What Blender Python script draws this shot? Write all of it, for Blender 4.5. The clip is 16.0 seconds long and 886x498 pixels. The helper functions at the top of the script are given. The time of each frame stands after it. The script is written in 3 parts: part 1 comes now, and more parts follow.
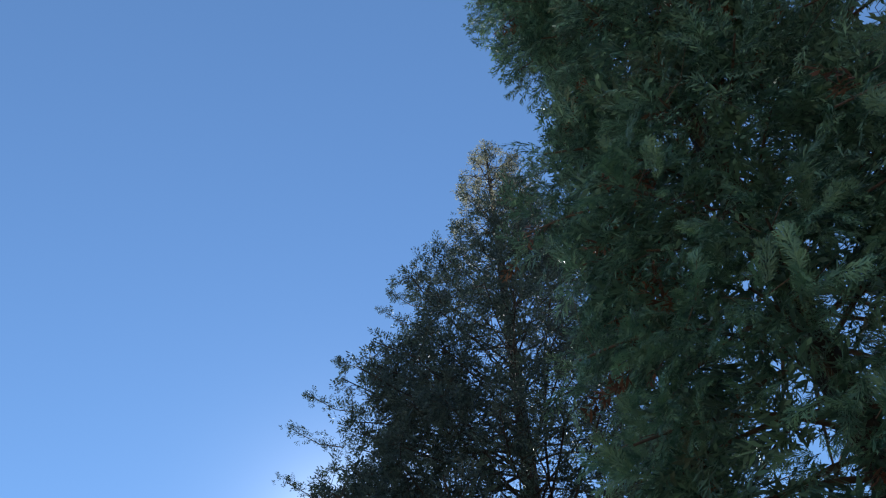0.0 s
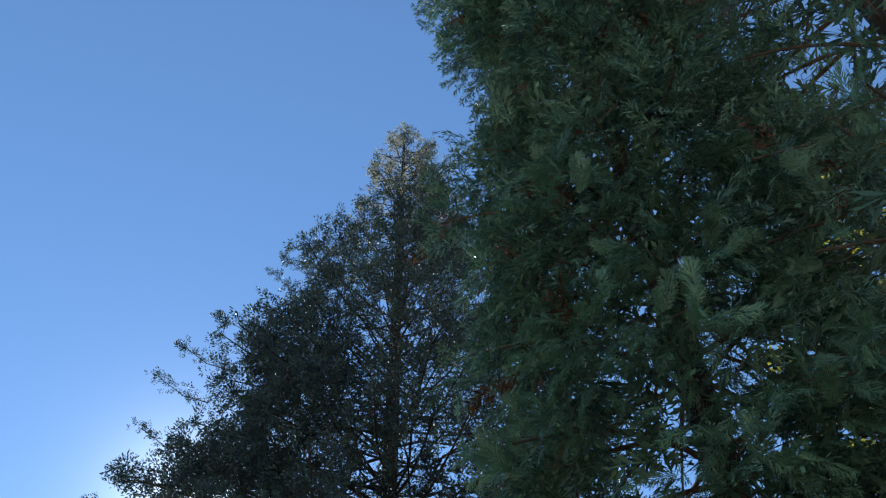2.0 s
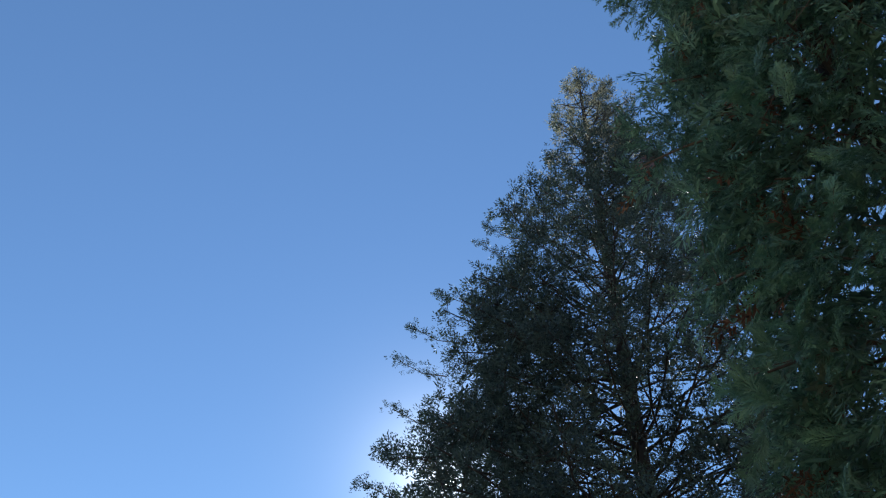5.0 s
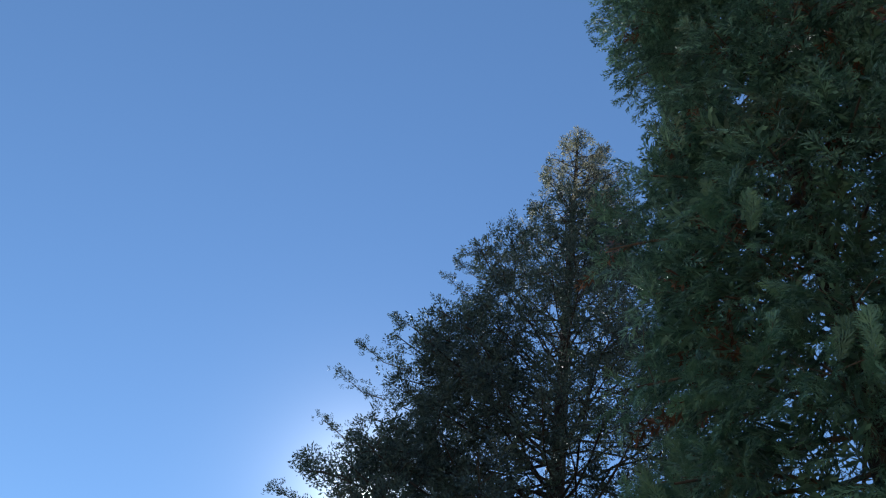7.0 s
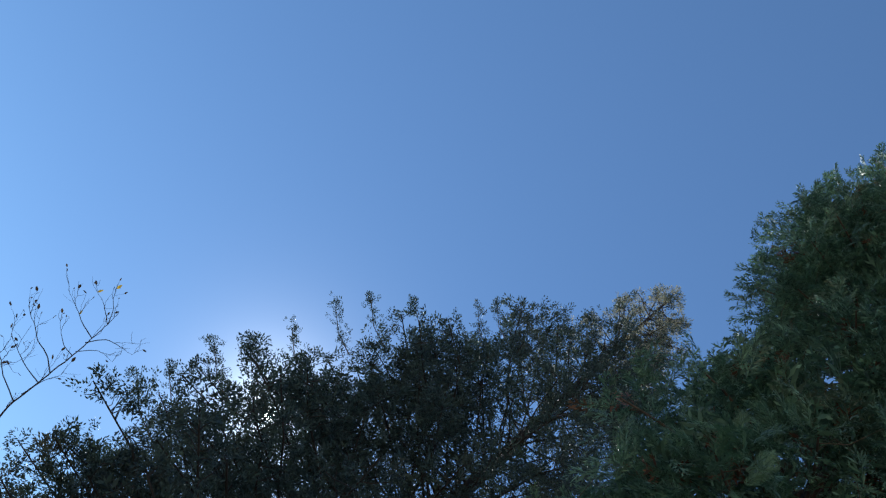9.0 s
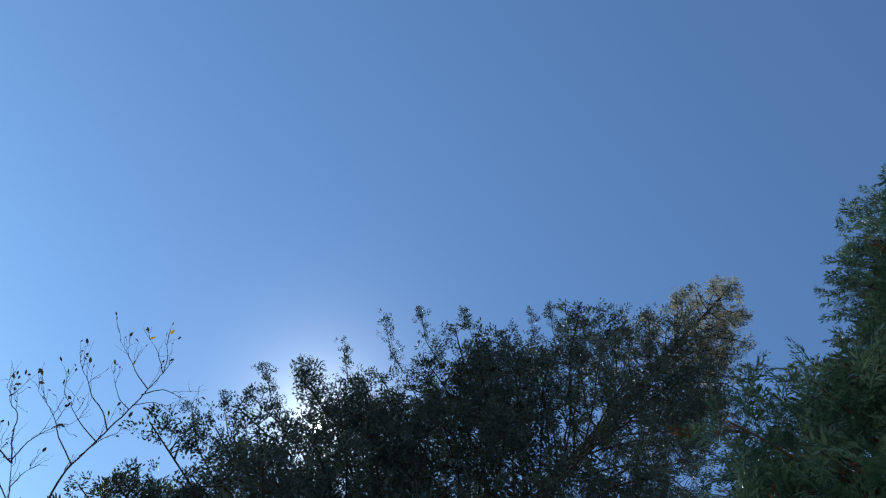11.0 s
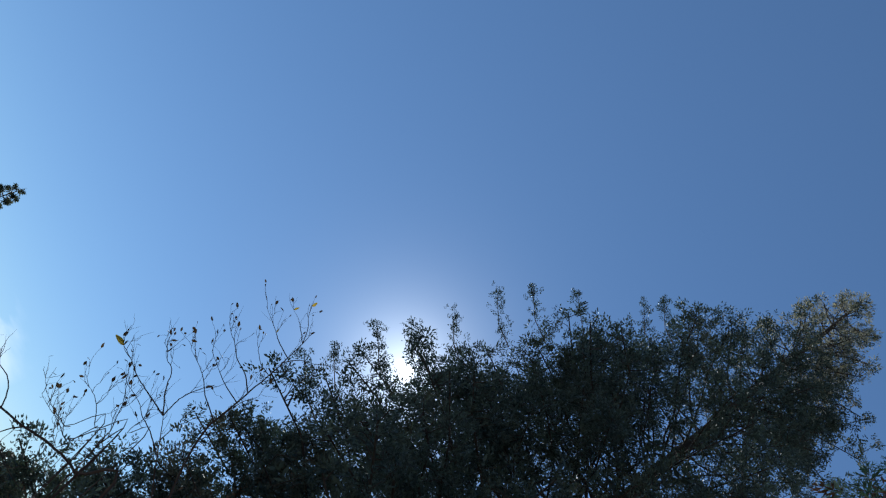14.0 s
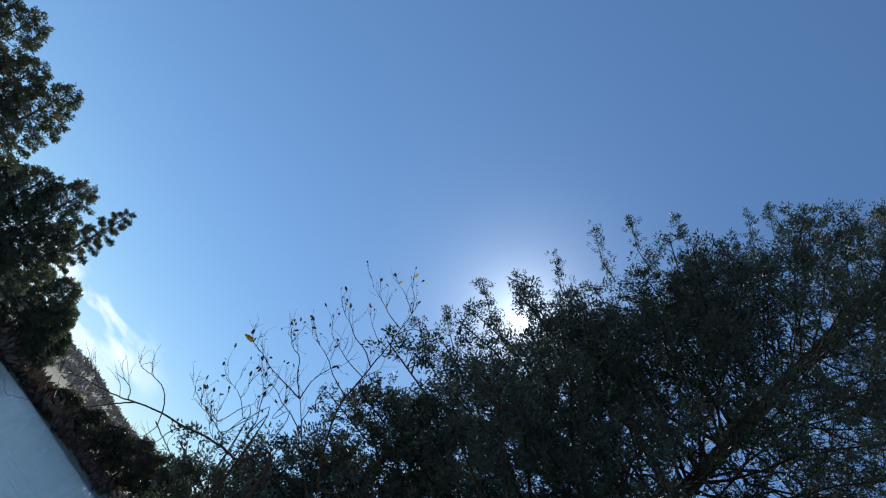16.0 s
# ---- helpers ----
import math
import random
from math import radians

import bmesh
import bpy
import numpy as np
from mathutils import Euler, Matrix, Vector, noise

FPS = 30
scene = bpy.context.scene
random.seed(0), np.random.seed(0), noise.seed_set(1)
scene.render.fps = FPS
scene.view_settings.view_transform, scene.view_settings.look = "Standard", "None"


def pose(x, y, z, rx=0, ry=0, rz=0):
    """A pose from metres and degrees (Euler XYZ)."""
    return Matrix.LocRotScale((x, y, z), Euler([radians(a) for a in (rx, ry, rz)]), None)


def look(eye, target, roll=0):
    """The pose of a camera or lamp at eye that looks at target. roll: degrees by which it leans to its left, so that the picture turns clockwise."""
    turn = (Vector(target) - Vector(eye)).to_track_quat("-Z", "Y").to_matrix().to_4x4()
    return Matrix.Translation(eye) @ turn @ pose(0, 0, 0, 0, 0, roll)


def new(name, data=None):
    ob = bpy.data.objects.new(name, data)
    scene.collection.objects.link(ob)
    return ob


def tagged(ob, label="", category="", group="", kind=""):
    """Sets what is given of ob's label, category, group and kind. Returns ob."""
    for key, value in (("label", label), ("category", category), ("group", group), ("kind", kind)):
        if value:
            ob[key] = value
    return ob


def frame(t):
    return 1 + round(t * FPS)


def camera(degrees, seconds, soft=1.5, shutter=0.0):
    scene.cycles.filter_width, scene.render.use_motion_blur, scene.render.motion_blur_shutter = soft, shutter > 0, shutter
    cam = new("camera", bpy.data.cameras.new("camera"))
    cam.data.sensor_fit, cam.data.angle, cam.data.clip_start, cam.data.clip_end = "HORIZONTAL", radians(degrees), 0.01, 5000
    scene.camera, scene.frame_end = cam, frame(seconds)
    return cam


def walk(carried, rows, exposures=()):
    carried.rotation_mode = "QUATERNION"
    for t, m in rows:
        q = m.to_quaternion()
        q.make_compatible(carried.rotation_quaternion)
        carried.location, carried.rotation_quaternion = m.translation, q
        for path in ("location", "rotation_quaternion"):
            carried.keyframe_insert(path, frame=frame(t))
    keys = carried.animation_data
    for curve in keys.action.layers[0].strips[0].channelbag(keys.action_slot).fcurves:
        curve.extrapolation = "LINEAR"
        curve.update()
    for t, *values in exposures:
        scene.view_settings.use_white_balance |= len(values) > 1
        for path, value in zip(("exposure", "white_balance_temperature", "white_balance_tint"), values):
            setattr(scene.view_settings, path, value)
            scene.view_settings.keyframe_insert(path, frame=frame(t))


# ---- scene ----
cam = camera(58.1, 16.0, soft=1.2)
PATH = [
    (0, (0.462, -0.210, 1.538), (0.438, 1.118, 3.034), -6.00),
    (0.5, (0.454, -0.143, 1.560), (0.512, 1.228, 3.015), -4.20),
    (1, (0.438, -0.187, 1.515), (0.618, 1.201, 2.944), -4.00),
    (1.5, (0.399, -0.227, 1.495), (0.639, 1.146, 2.930), -3.30),
    (2, (0.387, -0.210, 1.529), (0.622, 1.145, 2.982), -3.40),
    (2.5, (0.388, -0.214, 1.515), (0.589, 1.154, 2.959), -3.60),
    (3, (0.403, -0.204, 1.487), (0.539, 1.211, 2.893), -2.60),
    (3.5, (0.380, -0.258, 1.463), (0.420, 1.206, 2.825), -1.80),
    (4, (0.338, -0.348, 1.422), (0.264, 1.121, 2.778), -1.30),
    (4.5, (0.337, -0.265, 1.507), (0.136, 1.172, 2.883), -1.00),
    (4.7, (0.319, -0.278, 1.488), (0.074, 1.141, 2.875), -1.40),
    (6.8, (0.389, -0.416, 1.492), (0.186, 1.024, 2.865), 5.40),
    (7, (0.394, -0.399, 1.531), (0.201, 0.987, 2.961), 10.30),
    (7.5, (0.401, -0.355, 1.599), (0.206, 0.895, 3.149), 23.70),
    (8, (0.401, -0.345, 1.581), (0.140, 0.927, 3.103), 37.90),
    (8.5, (0.405, -0.344, 1.563), (0.098, 1.016, 2.997), 49.30),
    (9, (0.399, -0.367, 1.526), (0.054, 1.026, 2.919), 57.60),
    (9.2, (0.396, -0.356, 1.543), (0.029, 1.038, 2.930), 59.60),
    (11.3, (0.157, -0.115, 1.688), (-0.284, 1.312, 3.019), 53.20),
    (11.5, (0.170, -0.143, 1.682), (-0.281, 1.283, 3.009), 51.60),
    (12, (0.109, -0.048, 1.729), (-0.340, 1.396, 3.038), 49.50),
    (12.5, (0.069, -0.109, 1.667), (-0.356, 1.368, 2.946), 50.80),
    (13, (-0.030, -0.155, 1.648), (-0.466, 1.352, 2.889), 55.20),
    (13.5, (-0.018, -0.249, 1.643), (-0.500, 1.305, 2.805), 59.20),
    (14, (-0.141, -0.144, 1.645), (-0.647, 1.431, 2.770), 63.10),
    (14.5, (-0.112, -0.225, 1.628), (-0.656, 1.373, 2.701), 64.30),
    (15, (-0.108, -0.261, 1.609), (-0.676, 1.359, 2.635), 63.50),
    (15.5, (-0.095, -0.263, 1.618), (-0.672, 1.385, 2.594), 60.40),
    (16, (-0.074, -0.326, 1.600), (-0.656, 1.367, 2.492), 53.30),
]
EXPOSURE = [(t, stops + 0.05, 5650, 5) for t, stops in ((0.0, 0.54), (2.0, 0.60), (3.5, 0.44), (7.0, 0.38), (8.0, 0.36), (9.0, 0.25), (12.5, 0.0), (14.5, -0.2), (16.0, -0.12))]
walk(cam, [(t, look(eye, target, roll)) for t, eye, target, roll in PATH], exposures=EXPOSURE)

# ---- world, sun ----
SUN_AZ, SUN_EL = radians(-10.4), radians(27.6)
SUN_DIR = Vector((math.sin(SUN_AZ) * math.cos(SUN_EL), math.cos(SUN_AZ) * math.cos(SUN_EL), math.sin(SUN_EL)))


def build_world():
    world = bpy.data.worlds.new("sky")
    scene.world = world
    world.use_nodes = True
    nt = world.node_tree
    nt.nodes.clear()
    N, L = nt.nodes.new, nt.links.new

    def math_node(op, a, b=None, clamp=False):
        n = N("ShaderNodeMath")
        n.operation, n.use_clamp = op, clamp
        for slot, v in enumerate((a, b)):
            if v is None:
                continue
            if isinstance(v, (int, float)):
                n.inputs[slot].default_value = v
            else:
                L(v, n.inputs[slot])
        return n.outputs[0]

    sky = N("ShaderNodeTexSky")
    sky.sky_type, sky.sun_disc = "NISHITA", False
    sky.sun_elevation, sky.sun_rotation = SUN_EL, SUN_AZ
    sky.altitude, sky.air_density, sky.dust_density, sky.ozone_density = 300, 1.0, 0.03, 3.0
    back = N("ShaderNodeBackground")
    back.inputs["Strength"].default_value = 0.080
    L(sky.outputs[0], back.inputs["Color"])
    # a thin even veil of high haze over the whole sky
    veil = N("ShaderNodeBackground")
    veil.inputs["Color"].default_value = (0.033, 0.059, 0.112, 1)
    # sun's own disc, and bright air round it widened to stand for lens bloom
    coord = N("ShaderNodeTexCoord")
    dot = N("ShaderNodeVectorMath")
    dot.operation = "DOT_PRODUCT"
    dot.inputs[1].default_value = SUN_DIR
    L(coord.outputs["Generated"], dot.inputs[0])
    angle = math_node("MULTIPLY", math_node("ARCCOSINE", math_node("MINIMUM", dot.outputs["Value"], 1.0)), 57.2958)
    wide = math_node("MULTIPLY", math_node("POWER", 2.71828, math_node("MULTIPLY", angle, -0.40)), 1.5)
    core = math_node("MULTIPLY", math_node("POWER", 2.71828, math_node("MULTIPLY", math_node("POWER", angle, 2.0), -10.0)), 22.0)
    glow = N("ShaderNodeBackground")
    glow.inputs["Color"].default_value = (1.0, 0.94, 0.84, 1)
    L(math_node("ADD", wide, core), glow.inputs["Strength"])
    add = N("ShaderNodeAddShader")
    L(back.outputs[0], add.inputs[0])
    L(glow.outputs[0], add.inputs[1])
    whole = N("ShaderNodeAddShader")
    L(add.outputs[0], whole.inputs[0])
    L(veil.outputs[0], whole.inputs[1])
    # thin wind-drawn cloud low over the lake's far end
    grain = N("ShaderNodeMapping")
    grain.inputs["Rotation"].default_value = (0.2, 0.9, 0.3)
    grain.inputs["Scale"].default_value = (9, 13, 30)
    L(coord.outputs["Generated"], grain.inputs["Vector"])
    wisp = N("ShaderNodeTexNoise")
    wisp.inputs["Scale"].default_value, wisp.inputs["Detail"].default_value = 1.0, 5
    L(grain.outputs[0], wisp.inputs["Vector"])
    sep = N("ShaderNodeSeparateXYZ")
    L(coord.outputs["Generated"], sep.inputs[0])
    low = math_node("SUBTRACT", 1.0, math_node("MULTIPLY", math_node("ABSOLUTE", math_node("SUBTRACT", sep.outputs["Z"], 0.080)), 20.0), True)
    west = math_node("SUBTRACT", 1.0, math_node("MULTIPLY", math_node("ABSOLUTE", math_node("ADD", sep.outputs["X"], 0.49)), 9.0), True)
    much = math_node("MULTIPLY", math_node("MULTIPLY", low, west), math_node("MULTIPLY", math_node("SUBTRACT", wisp.outputs["Fac"], 0.45), 12.0), True)
    cloud = N("ShaderNodeBackground")
    cloud.inputs["Color"].default_value = (0.93, 0.95, 1.0, 1)
    cloud.inputs["Strength"].default_value = 1.25
    mix = N("ShaderNodeMixShader")
    L(much, mix.inputs[0])
    L(whole.outputs[0], mix.inputs[1])
    L(cloud.outputs[0], mix.inputs[2])
    out = N("ShaderNodeOutputWorld")
    L(mix.outputs[0], out.inputs["Surface"])


build_world()
sun = new("sun", bpy.data.lights.new("sun", "SUN"))
sun.data.energy, sun.data.angle, sun.data.color = 5.0, radians(0.53), (1.0, 0.93, 0.82)
sun.matrix_world = look(tuple(SUN_DIR * 200), (0, 0, 0))


# ---- materials ----
def material(name, rough=0.6, spec=0.3):
    m = bpy.data.materials.new(name)
    m.use_nodes = True
    b = m.node_tree.nodes["Principled BSDF"]
    b.inputs["Roughness"].default_value = rough
    b.inputs["Specular IOR Level"].default_value = spec
    return m, m.node_tree, b


def noise_node(nt, scale, detail=3, stretch=None):
    n = nt.nodes.new("ShaderNodeTexNoise")
    n.inputs["Scale"].default_value, n.inputs["Detail"].default_value = scale, detail
    c = nt.nodes.new("ShaderNodeTexCoord")
    if stretch:
        m = nt.nodes.new("ShaderNodeMapping")
        m.inputs["Scale"].default_value = stretch
        nt.links.new(c.outputs["Object"], m.inputs["Vector"])
        nt.links.new(m.outputs[0], n.inputs["Vector"])
    else:
        nt.links.new(c.outputs["Object"], n.inputs["Vector"])
    return n


def ramp_node(nt, source, stops):
    r = nt.nodes.new("ShaderNodeValToRGB")
    while len(r.color_ramp.elements) < len(stops):
        r.color_ramp.elements.new(0.5)
    for e, (p, c) in zip(r.color_ramp.elements, stops):
        e.position, e.color = p, (*c, 1)
    nt.links.new(source, r.inputs[0])
    return r


def mix_colour(nt, fac, a, b):
    m = nt.nodes.new("ShaderNodeMix")
    m.data_type = "RGBA"
    for slot, v in ((0, fac), (6, a), (7, b)):
        if isinstance(v, (int, float)):
            m.inputs[slot].default_value = v
        elif isinstance(v, tuple):
            m.inputs[slot].default_value = (*v, 1)
        else:
            nt.links.new(v, m.inputs[slot])
    return m.outputs[2]


def foliage(name, dark, mid, light, patch, thin=0.3, scale=2.6, rough=0.5, single=False, shine=0.4, through_tint=(1.4, 1.35, 0.7)):
    """Leaves: light passes through a part of each; colour wanders from spray to spray and from leaf to leaf."""
    m, nt, b = material(name, rough, shine)
    n = noise_node(nt, scale, 3)
    base = ramp_node(nt, n.outputs["Fac"], [(0.3, dark), (0.5, mid), (0.68, light)]).outputs[0]
    if single:
        rnd = nt.nodes.new("ShaderNodeObjectInfo").outputs["Random"]
    else:
        rnd = nt.nodes.new("ShaderNodeNewGeometry").outputs["Random Per Island"]
    spread = 0.3 if single else 0.5
    tone = ramp_node(nt, rnd, [(0.0, (1 - spread,) * 3), (1.0, (1 + spread, 1 + spread, 1 + spread * 0.85))]).outputs[0]
    mul = nt.nodes.new("ShaderNodeMix")
    mul.data_type, mul.blend_type = "RGBA", "MULTIPLY"
    mul.inputs[0].default_value = 1.0
    nt.links.new(base, mul.inputs[6])
    nt.links.new(tone, mul.inputs[7])
    spots = noise_node(nt, scale * 0.42, 4)
    where = ramp_node(nt, spots.outputs["Fac"], [(0.6, (0, 0, 0)), (0.72, (0.75, 0.75, 0.75))]).outputs[0]
    colour = mix_colour(nt, where, mul.outputs[2], patch)
    nt.links.new(colour, b.inputs["Base Color"])
    tr = nt.nodes.new("ShaderNodeBsdfTranslucent")
    warm = nt.nodes.new("ShaderNodeMix")
    warm.data_type, warm.blend_type = "RGBA", "MULTIPLY"
    warm.inputs[0].default_value = 1.0
    warm.inputs[7].default_value = (*through_tint, 1)
    nt.links.new(colour, warm.inputs[6])
    nt.links.new(warm.outputs[2], tr.inputs["Color"])
    ms = nt.nodes.new("ShaderNodeMixShader")
    ms.inputs[0].default_value = thin
    nt.links.new(b.outputs[0], ms.inputs[1])
    nt.links.new(tr.outputs[0], ms.inputs[2])
    nt.links.new(ms.outputs[0], nt.nodes["Material Output"].inputs["Surface"])
    return m


def bark(name, a, b_, scale=9.0):
    m, nt, b = material(name, 0.9, 0.15)
    n = noise_node(nt, scale, 6, (1, 1, 0.18))
    nt.links.new(ramp_node(nt, n.outputs["Fac"], [(0.3, a), (0.7, b_)]).outputs[0], b.inputs["Base Color"])
    bump = nt.nodes.new("ShaderNodeBump")
    bump.inputs["Strength"].default_value, bump.inputs["Distance"].default_value = 0.7, 0.02
    nt.links.new(n.outputs["Fac"], bump.inputs["Height"])
    nt.links.new(bump.outputs[0], b.inputs["Normal"])
    return m


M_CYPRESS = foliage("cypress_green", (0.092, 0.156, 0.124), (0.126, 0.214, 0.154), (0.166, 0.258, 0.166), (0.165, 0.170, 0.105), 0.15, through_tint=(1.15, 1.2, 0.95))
# lighter copy of cypress_green: the lit look of near fronds is in the colour
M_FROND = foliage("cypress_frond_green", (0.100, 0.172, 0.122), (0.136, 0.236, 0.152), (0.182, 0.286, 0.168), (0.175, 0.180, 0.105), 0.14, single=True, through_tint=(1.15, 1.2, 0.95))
M_DEAD = foliage("cypress_dead_brown", (0.115, 0.050, 0.036), (0.15, 0.066, 0.046), (0.19, 0.092, 0.062), (0.19, 0.11, 0.07), 0.25)
M_JUNIPER = foliage("cypress_bluish_green", (0.040, 0.062, 0.062), (0.054, 0.080, 0.078), (0.072, 0.098, 0.088), (0.115, 0.105, 0.085), 0.16, scale=1.6, rough=0.6, shine=0.35, through_tint=(1.15, 1.2, 0.9))
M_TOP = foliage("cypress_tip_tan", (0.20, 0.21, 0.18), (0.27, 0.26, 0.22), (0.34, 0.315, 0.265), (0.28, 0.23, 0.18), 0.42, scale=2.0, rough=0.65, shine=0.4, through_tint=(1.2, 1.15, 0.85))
# far pines lightened in colour to stand for haze over the lake
M_FARWOOD = foliage("hazed_pine_green", (0.085, 0.100, 0.076), (0.115, 0.128, 0.090), (0.160, 0.155, 0.105), (0.17, 0.130, 0.095), 0.2, scale=0.35, shine=0.3)
M_SHORE = foliage("shore_pine_green", (0.080, 0.076, 0.056), (0.108, 0.098, 0.070), (0.140, 0.118, 0.082), (0.18, 0.110, 0.080), 0.15, scale=0.3)
M_YELLOW = foliage("yellowing_leaf", (0.13, 0.15, 0.02), (0.22, 0.22, 0.03), (0.32, 0.28, 0.04), (0.30, 0.20, 0.03), 0.5, scale=0.7)
M_BUSH = foliage("evergreen_bush_green", (0.052, 0.072, 0.062), (0.070, 0.095, 0.078), (0.098, 0.115, 0.085), (0.17, 0.095, 0.06), 0.22, scale=1.4)
M_RUSSET = foliage("russet_brush", (0.115, 0.082, 0.068), (0.145, 0.104, 0.084), (0.180, 0.132, 0.105), (0.10, 0.095, 0.070), 0.06, scale=0.3, shine=0.2)
# grey-brown of bare woods, paled further to put the distance haze into it
M_WOODS = foliage("hazed_bare_woods", (0.165, 0.145, 0.145), (0.20, 0.175, 0.17), (0.235, 0.205, 0.195), (0.165, 0.155, 0.145), 0.05, scale=0.02)
M_LEAF = foliage("dry_leaf_brown", (0.055, 0.040, 0.034), (0.085, 0.058, 0.046), (0.12, 0.082, 0.060), (0.09, 0.05, 0.04), 0.15, scale=6, single=True, rough=0.7, shine=0.25)
M_GOLD = foliage("dry_leaf_gold", (0.28, 0.20, 0.05), (0.36, 0.26, 0.06), (0.42, 0.32, 0.08), (0.30, 0.17, 0.05), 0.62, scale=6, single=True, rough=0.7, shine=0.25)
M_BARK = bark("cypress_bark", (0.10, 0.066, 0.050), (0.20, 0.14, 0.105))
M_GREYBARK = bark("broad_cypress_bark", (0.036, 0.031, 0.029), (0.080, 0.066, 0.060))
M_TWIG = bark("shrub_bark", (0.050, 0.038, 0.036), (0.10, 0.075, 0.068), 30)


def ground_material():
    m, nt, b = material("ground_litter", 0.95, 0.1)
    n1, n2 = noise_node(nt, 0.12, 4), noise_node(nt, 3.0, 6)
    # unseen near ground, kept pale to bounce sunlight up into the crowns
    big = ramp_node(nt, n1.outputs["Fac"], [(0.35, (0.20, 0.19, 0.11)), (0.52, (0.34, 0.29, 0.19)), (0.7, (0.43, 0.37, 0.25))]).outputs[0]
    fine = ramp_node(nt, n2.outputs["Fac"], [(0.35, (0.18, 0.145, 0.10)), (0.65, (0.48, 0.41, 0.29))]).outputs[0]
    nt.links.new(mix_colour(nt, 0.5, big, fine), b.inputs["Base Color"])
    bump = nt.nodes.new("ShaderNodeBump")
    bump.inputs["Distance"].default_value = 0.05
    nt.links.new(n2.outputs["Fac"], bump.inputs["Height"])
    nt.links.new(bump.outputs[0], b.inputs["Normal"])
    return m


def water_material():
    m, nt, b = material("lake_water", 0.06, 0.5)
    b.inputs["IOR"].default_value = 1.33
    b.inputs["Base Color"].default_value = (0.18, 0.28, 0.34, 1)
    # wavelets run across the view down the lake
    n1, n2 = noise_node(nt, 0.6, 6, (0.35, 1.0, 1)), noise_node(nt, 3.2, 4, (0.5, 1.0, 1))
    for n in (n1, n2):
        n.inputs["Vector"].links[0].from_node.inputs["Rotation"].default_value = (0, 0, radians(-32))
    add = nt.nodes.new("ShaderNodeMath")
    add.operation = "MULTIPLY_ADD"
    add.inputs[1].default_value = 0.5
    nt.links.new(n2.outputs["Fac"], add.inputs[0])
    nt.links.new(n1.outputs["Fac"], add.inputs[2])
    bump = nt.nodes.new("ShaderNodeBump")
    bump.inputs["Strength"].default_value, bump.inputs["Distance"].default_value = 1.0, 0.34
    nt.links.new(add.outputs[0], bump.inputs["Height"])
    nt.links.new(bump.outputs[0], b.inputs["Normal"])
    return m


M_GROUND, M_WATER = ground_material(), water_material()

# ---- mesh tools ----


def raw_mesh(name, verts, quads, mat, smooth=False):
    """A mesh from an array of vertices and an array of four-cornered faces."""
    verts, quads = np.asarray(verts, np.float32), np.asarray(quads, np.int32)
    me = bpy.data.meshes.new(name)
    me.vertices.add(len(verts))
    me.vertices.foreach_set("co", verts.ravel())
    me.loops.add(quads.size)
    me.loops.foreach_set("vertex_index", quads.ravel())
    me.polygons.add(len(quads))
    me.polygons.foreach_set("loop_start", np.arange(0, quads.size, 4, dtype=np.int32))
    if smooth:
        me.polygons.foreach_set("use_smooth", np.ones(len(quads), bool))
    me.update(calc_edges=True)
    me.materials.append(mat)
    return me


def piece(name, me, parent=None, label="", kind=""):
    ob = new(name, me)
    if parent is not None:
        ob.parent = parent
    return tagged(ob, label=label, kind=kind)


def thing(name, at, label, category, group="", kind=""):
    ob = new(name)
    ob.empty_display_size = 0.3
    ob.location = at
    return tagged(ob, label, category, group, kind)


def tube(points, radii, sides=6):
    """A tapered round limb along a line of points; closed to a small end."""
    points = [Vector(p) for p in points]
    verts, quads = [], []
    side = None
    for i, p in enumerate(points):
        along = (points[min(i + 1, len(points) - 1)] - points[max(i - 1, 0)]).normalized()
        if side is None:
            side = along.cross(Vector((0.31, 0.17, 0.94)))
            if side.length < 0.1:
                side = along.cross(Vector((1, 0, 0)))
        side = (side - along * side.dot(along)).normalized()
        other = along.cross(side)
        for k in range(sides):
            a = 2 * math.pi * k / sides
            verts.append(p + (side * math.cos(a) + other * math.sin(a)) * radii[i])
    for i in range(len(points) - 1):
        for k in range(sides):
            a, b = i * sides + k, i * sides + (k + 1) % sides
            quads.append((a, b, b + sides, a + sides))
    return np.array([tuple(v) for v in verts]), np.array(quads)


def join(shapes):
    verts, quads, at = [], [], 0
    for v, q in shapes:
        verts.append(v)
        quads.append(np.asarray(q) + at)
        at += len(v)
    return np.concatenate(verts), np.concatenate(quads)


def leaf_shape(p, along, normal, length, width):
    """One small four-cornered blade from p."""
    along = along / np.linalg.norm(along)
    side = np.cross(normal, along)
    side /= np.linalg.norm(side) + 1e-9
    return [p, p + along * length * 0.45 + side * width, p + along * length, p + along * length * 0.5 - side * width]


